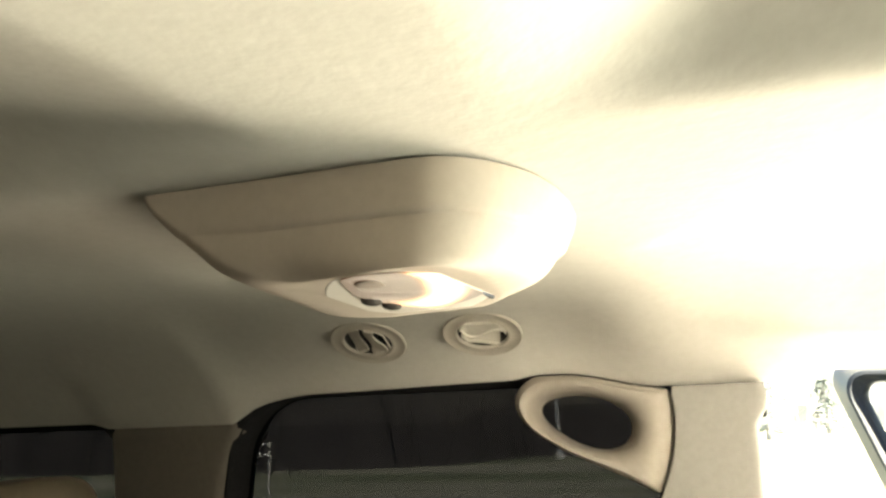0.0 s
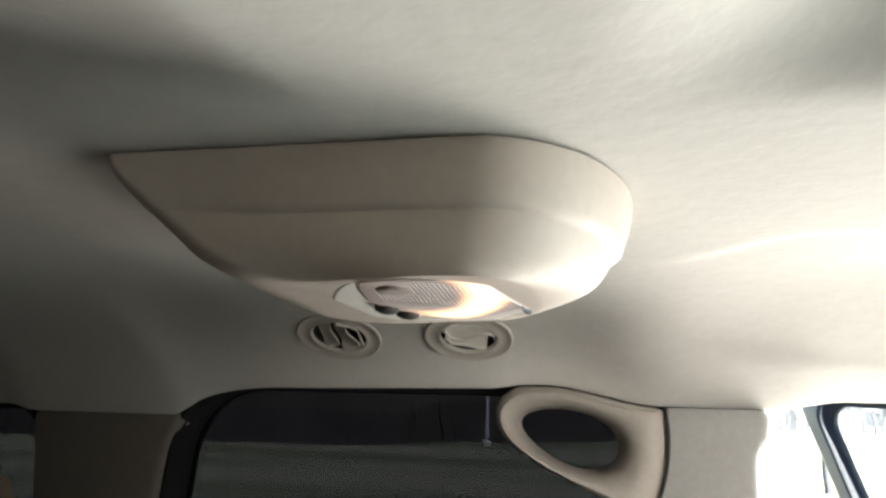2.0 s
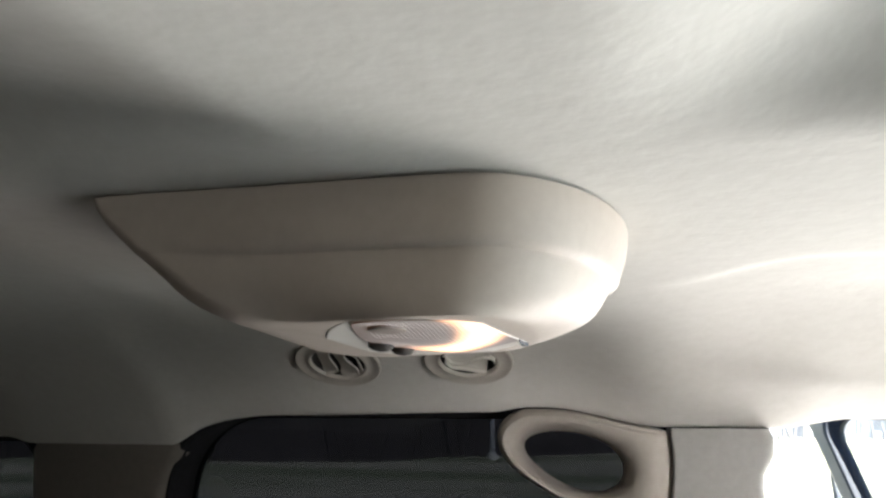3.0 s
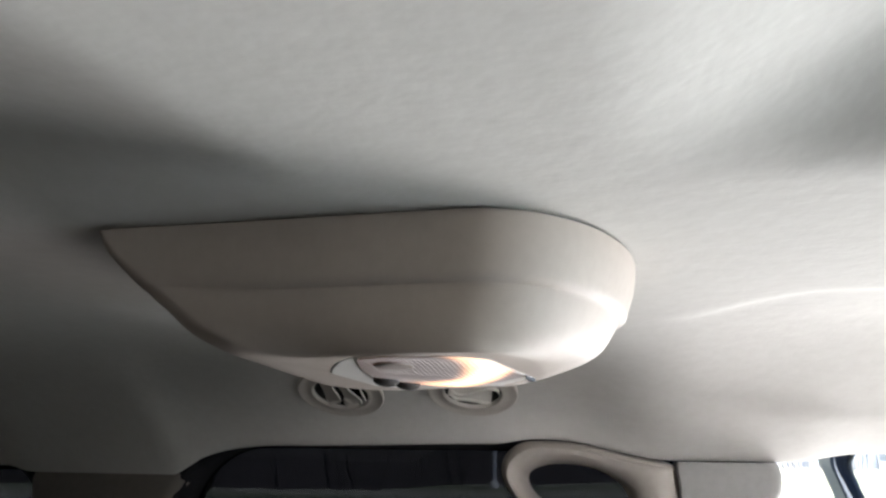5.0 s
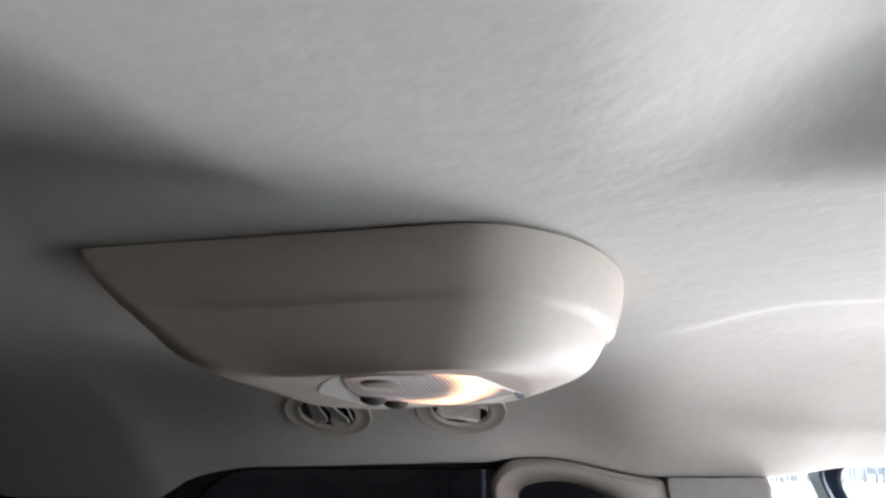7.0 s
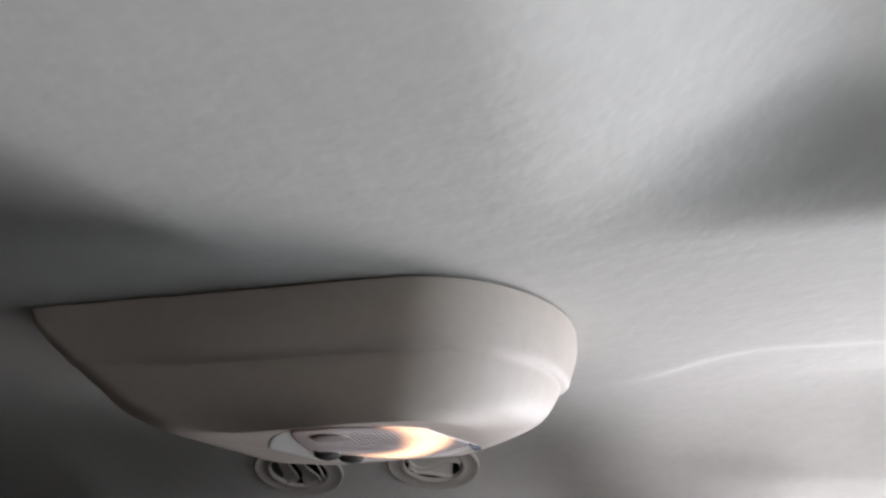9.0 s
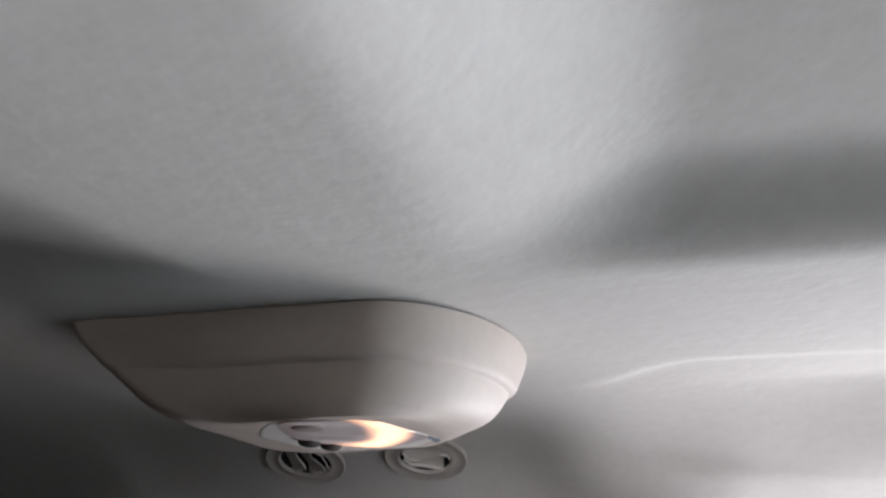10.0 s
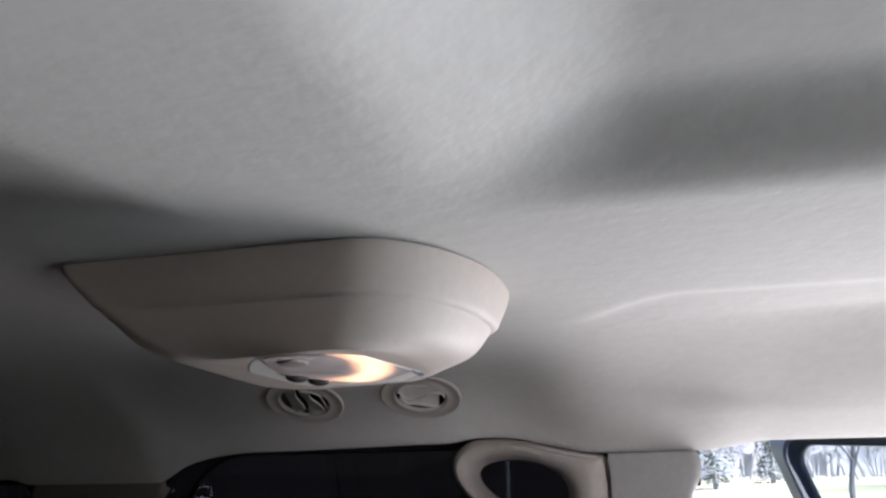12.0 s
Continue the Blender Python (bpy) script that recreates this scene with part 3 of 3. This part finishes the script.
# ---- round air vents in the headliner ----
def air_vent(x, y, turn, leaves, hang):
    z = headliner_height(x, y)
    e = 0.03
    n = Vector(((headliner_height(x + e, y) - headliner_height(x - e, y)) / (2 * e), (headliner_height(x, y + e) - headliner_height(x, y - e)) / (2 * e), -1)).normalized()
    top = holder("air_vent", (x, y, z), "round beige plastic air vent with a turned louvre in the headliner", "air vent", "overhead air vents")
    basis = Vector((0, 0, -1)).rotation_difference(n).to_matrix().to_4x4()
    place = Matrix.Translation((x, y, z)) @ basis

    def disc(r, dz, n=48):
        return [place @ Vector((r * math.cos(2 * math.pi * i / n), r * math.sin(2 * math.pi * i / n), dz)) for i in range(n)]

    part("ring", loft([disc(0.0588, 0.006), disc(0.0588, -0.0010), disc(0.0596, -0.0022), disc(0.0594, -0.0042), disc(0.0584, -0.0052), disc(0.0568, -0.0053), disc(0.0550, -0.0044),
                       disc(0.050, -0.0036), disc(0.0435, -0.0032), disc(0.0418, -0.0044), disc(0.0402, -0.0050), disc(0.0386, -0.0047), disc(0.0376, -0.0034), disc(0.0374, 0.0005)], False, False), VENT, top)
    part("duct", loft([disc(0.0376, 0.000), disc(0.0370, 0.020), disc(0.030, 0.028), disc(0.008, 0.030)], False, True), CAVITY, top, "dark open duct")
    swing = Matrix.Rotation(turn, 4, "Z")

    def blade(inner, outer, wave, start, stop, sunk=0.0, steep=0.0):
        """A louvre leaf across the duct with S-shaped edges and a rolled rim."""
        rows = []
        for i in range(25):
            v = start + (stop - start) * i / 24
            w = 0.0355 * v
            reach = math.sqrt(max(0.0355 ** 2 - w * w, 1e-9))
            taper = 1 - smooth(stop - 0.35, stop, v) * 0.75 if stop < 0.99 else 1.0
            a = inner + 0.5 * wave * math.sin(3.0 * v)
            c = a + (outer + wave * math.sin(3.0 * v + 0.5) - a) * taper
            a, c = max(min(a, reach), -reach), max(min(c, reach), -reach)
            m = a + (c - a) * 0.86
            low = sunk - hang
            lip = c + (0.0008 if c > a else -0.0008)
            rows.append([place @ swing @ Vector(p) for p in ((a, w, 0.0086 + steep + low), (m, w, 0.0044 + low), (c, w, 0.0020 + low), (lip, w, 0.0006 + low), (c, w, -0.0010 + low),
                                                             (m + (c - m) * 0.4, w, -0.0004 + low), (m, w, 0.0026 + low), (a, w, 0.0072 + steep + low))])
        return loft(rows)

    for spec in leaves:
        part("blade", blade(*spec), LOUVRE, top)
    return top


air_vent(*VENTS[0], radians(10), ((-0.026, -0.005, 0.004, -0.9, 0.80, 0.0, 0.0), (-0.003, 0.020, 0.008, -1.0, 0.90, 0.0, 0.003), (0.024, 0.031, 0.003, -1.0, 0.6, 0.001, 0.004)), 0.0060)
air_vent(*VENTS[1], radians(100), ((-0.034, -0.026, 0.002, -0.8, 0.9, 0.003, 0.0), (-0.021, -0.003, 0.011, -1.0, 0.97, 0.0, 0.0), (0.004, 0.024, -0.003, -0.72, 0.90, 0.0015, 0.004)), 0.0050)


# ---- rear seat headrest, low beside the quarter window ----
def headrest():
    top = holder("rear_seat", (-0.66, 0.35, 0.47), "tan leather rear seat with a rounded headrest", "car seat")
    rings = []
    for k in range(17):
        a = -math.pi / 2 + math.pi * k / 16
        grow_by = max(math.cos(a), 0.02) ** 0.45
        rings.append([(-0.685 + 0.058 * grow_by * math.cos(b * math.pi / 16), 0.35 + 0.125 * grow_by * math.sin(b * math.pi / 16), 1.380 + 0.088 * math.sin(a)) for b in range(32)])
    part("headrest", loft(rings), SEAT, top)
    part("backrest", box((-0.77, 0.10, 0.72), (-0.63, 0.58, 1.25), 0.05, 4), SEAT, top)
    part("cushion", box((-0.66, 0.10, 0.47), (-0.15, 0.58, 0.78), 0.05, 4), SEAT, top)
    for y in (0.30, 0.40):
        part("post", tube([(-0.69, y, 1.22), (-0.685, y, 1.31)], 0.007), STEEL, top)


headrest()


# ---- the open front door ----
def front_door():
    top = holder("front_door", (1.386, 0.66, 0.5), "pale front door standing open with clear window and grey seal", "car door")
    hinge = Matrix.Translation((1.386, 0.66, 0)) @ Matrix.Rotation(radians(180 - 42), 4, "Z")
    L = 1.075

    def outline(inset, w, drop=0.0):
        pts = rounded(0.30 + inset, L - inset, 1.02 + inset, 1.632 - inset, (0.02, max(0.075 - inset * 0.5, 0.02), 0.10, 0.02), 10)
        return [hinge @ Vector((u, w, z - 0.035 * smooth(L, 0.3, u) * (z - 1.02) / 0.6 - drop)) for u, z in ((p - 0.37 * (1.613 - q) * smooth(0.3, L, p), q) for p, q in pts)]

    part("frame", loft([outline(0.016, 0.016), outline(-0.012, 0.014), outline(-0.016, 0.010), outline(-0.016, -0.016), outline(-0.012, -0.02), outline(0.016, -0.022), outline(0.018, -0.016), outline(0.016, 0.016)], False, False), PAINT, top, "pale painted window frame")
    part("seal", loft([outline(0.013, 0.018), outline(0.016, 0.026), outline(0.023, 0.028), outline(0.029, 0.023), outline(0.032, 0.016), outline(0.038, 0.013), outline(0.040, 0.006), outline(0.036, -0.018), outline(0.016, -0.018)], False, False), SEALGREY, top, "dark grey rubber weatherstrip")
    pane = part("pane", loft([outline(0.034, -0.002), outline(0.034, 0.002)]), CLEAR, top, "clear door glass", soft=False)
    pane.visible_shadow = False
    lower = box((0.0, -0.05, 0.45), (L - 0.21, 0.05, 1.04), 0.02)
    lower.transform(hinge)
    part("panel", lower, PAINT, top)


front_door()


# ---- outdoors ----
def rise(x, y):
    return 0.6 * smooth(-4, 6, x) * smooth(24, 42, y)


def ground():
    bm = bmesh.new()
    xs = [-900, -300, -120] + list(range(-60, 61, 4)) + [120, 300, 900]
    grid = [[bm.verts.new((x, y, rise(x, y))) for y in xs] for x in xs]
    for a, b in zip(grid, grid[1:]):
        bridge(bm, a, b, closed=False)
    thing("ground", bm, GRASS, "dull winter grass field", "ground", kind="structure")


ground()


def grow(bm, rng, base, way, length, radius, level):
    """A limb that bends and forks, down to twigs."""
    pts, p, d = [base], Vector(base), Vector(way).normalized()
    steps = 4 if level > 1 else 3
    for _ in range(steps):
        d = (d + Vector((rng.uniform(-1, 1), rng.uniform(-1, 1), rng.uniform(-0.3, 0.6))) * 0.16).normalized()
        p = p + d * length / steps
        pts.append(tuple(p))
    sides = 7 if level > 2 else 4 if level > 1 else 3
    radii = [radius * (1 - 0.5 * i / steps) for i in range(steps + 1)]
    rings = []
    for i, q in enumerate(pts):
        q = Vector(q)
        dd = (Vector(pts[min(i + 1, steps)]) - Vector(pts[max(i - 1, 0)])).normalized()
        side = dd.orthogonal().normalized()
        up = side.cross(dd)
        rings.append([bm.verts.new(q + radii[i] * (math.cos(2 * math.pi * k / sides) * side + math.sin(2 * math.pi * k / sides) * up)) for k in range(sides)])
    for a, b in zip(rings, rings[1:]):
        bridge(bm, a, b)
    if level == 0:
        return
    for _ in range(rng.choice((3, 4)) if level > 1 else 4):
        i = rng.randint(max(1, steps - 2), steps)
        turn = Vector((rng.uniform(-1, 1), rng.uniform(-1, 1), rng.uniform(-0.1, 0.9)))
        grow(bm, rng, pts[i], d * 0.7 + turn * 0.9, length * rng.uniform(0.55, 0.8), radii[i] * rng.uniform(0.5, 0.7), level - 1)


def bare_tree(x, y, high, seed, label, bark=BARK, thick=0.022):
    rng = random.Random(seed)
    top = holder("tree", (x, y, 0), label, "tree", "bare trees by the field")
    bm = bmesh.new()
    grow(bm, rng, (x, y, -0.1), (0.05, 0.0, 1), high * 0.36, high * thick, 4)
    part("trunk", bm, bark, top)


bare_tree(5.20, 18.8, 6.6, 8, "bare dark winter tree in the field beyond the open door", GREYBARK, 0.0125)
bare_tree(14.6, 41.0, 7.0, 5, "bare grey winter tree at the field's edge")
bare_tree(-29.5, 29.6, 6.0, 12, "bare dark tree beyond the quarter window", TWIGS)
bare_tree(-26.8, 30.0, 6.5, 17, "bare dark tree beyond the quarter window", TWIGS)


def evergreen(x, y, high, seed):
    """A ragged conifer: whorls of drooping sprays on a tapered trunk."""
    rng = random.Random(seed)
    z0 = rise(x, y)
    top = holder("tree", (x, y, z0), "ragged dark evergreen tree beyond the open door", "tree", "evergreen trees by the field")
    part("trunk", tube([(x, y, z0 - 0.1), (x, y, z0 + high * 0.5), (x, y, z0 + high)], [0.16, 0.10, 0.02], 8), BARK, top)
    lump = [rng.uniform(0.55, 1.15) for _ in range(7)]
    bm = bmesh.new()
    for _ in range(1100):
        h = rng.uniform(0.10, 1.0)
        reach = high * 0.40 * (1.05 - h) ** 0.6 * rng.uniform(0.2, 1.0) * lump[int(h * 7) % 7] + 0.05
        a = rng.uniform(0, 2 * math.pi)
        c = Vector((x + reach * math.cos(a), y + reach * math.sin(a), z0 + high * h - 0.25 * reach))
        size = rng.uniform(0.12, 0.30)
        d = Vector((math.cos(a + rng.uniform(-0.6, 0.6)), math.sin(a + rng.uniform(-0.6, 0.6)), rng.uniform(-0.5, 0.1))) * size
        w = Vector((-math.sin(a), math.cos(a), rng.uniform(-0.4, 0.4))) * size * 0.35
        bm.faces.new([bm.verts.new(p) for p in (c - d * 0.4, c + w, c + d, c - w)])
    part("crown", bm, NEEDLES, top, soft=False)


evergreen(4.7, 42.0, 4.2, 31)
evergreen(9.2, 52.0, 3.4, 33)


def wood_edge(x):
    return 27 + 11 * smooth(-11, -7, x)


def woods():
    """Far woods: many thin bare trees over a low rise, as one mass."""
    rng = random.Random(21)
    bm = bmesh.new()
    for i in range(150):
        x = rng.uniform(-75, 2)
        y = wood_edge(x) + rng.uniform(0, 14)
        grow(bm, rng, (x, y, rise(x, y) - 0.2), (rng.uniform(-0.25, 0.25), 0, 1), rng.uniform(2.5, 4.5), rng.uniform(0.03, 0.055), 3)
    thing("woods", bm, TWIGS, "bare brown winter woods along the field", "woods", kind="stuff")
    bm = bmesh.new()
    for i in range(110):
        x = rng.uniform(4, 40)
        y = 60 + rng.uniform(0, 30)
        grow(bm, rng, (x, y, rise(x, y) - 0.2), (rng.uniform(-0.25, 0.25), 0, 1), rng.uniform(2.0, 3.6), rng.uniform(0.09, 0.18), 3)
    thing("treeline", bm, BARK, "bare treeline far beyond the open door, paled for haze", "trees", kind="stuff")
    bm = bmesh.new()
    rows = []
    for k in range(9):
        rows.append([bm.verts.new((-160 + 2.5 * i, wood_edge(-160 + 2.5 * i) + 4 + 1.2 * k + 2 * noise.noise(Vector((i * 0.4, k, 2))), -0.3 + k * 2.1 * smooth(2.5, -1.0, -160 + 2.5 * i) + 1.6 * k / 8 * noise.noise(Vector((i * 0.55, k * 0.6, 7))))) for i in range(129)])
    for a, b in zip(rows, rows[1:]):
        bridge(bm, a, b, closed=False)
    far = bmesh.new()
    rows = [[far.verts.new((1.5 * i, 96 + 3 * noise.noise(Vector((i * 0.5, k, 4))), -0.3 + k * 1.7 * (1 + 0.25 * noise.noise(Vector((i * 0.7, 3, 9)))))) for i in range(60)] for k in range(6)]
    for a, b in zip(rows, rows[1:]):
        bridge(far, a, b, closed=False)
    thing("far_woods", far, HAZE, "winter woods across the field, blue-grey haze put in the colour", "woods", kind="stuff")
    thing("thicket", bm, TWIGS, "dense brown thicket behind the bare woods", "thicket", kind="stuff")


woods()


def field_post():
    x, y = -5.35, 37.2
    post = holder("lamp_post", (x, y, 0), "pale grey steel post standing at the field's edge", "post")
    part("pole", tube([(x, y, -0.1), (x, y, 2.6), (x, y, 6.0)], [0.12, 0.115, 0.11], 12), STEEL, post)
    part("footing", tube([(x, y, -0.2), (x, y, 0.26), (x, y, 0.32)], [0.26, 0.25, 0.19], 16), WHITE, post, "pale concrete footing")
    x, y = -10.6, 18.6
    top = holder("white_frame", (x, y, 0), "thin white pipe frame standing in the field", "pipe frame")
    part("upright", tube([(x, y, -0.1), (x, y, 1.345)], 0.030, 8), WHITE, top)
    for z, reach in ((1.32, 0.40), (1.05, 0.47)):
        part("bar", tube([(x, y, z), (x - reach * 0.87, y - reach * 0.49, z)], 0.030, 8), WHITE, top)


field_post()
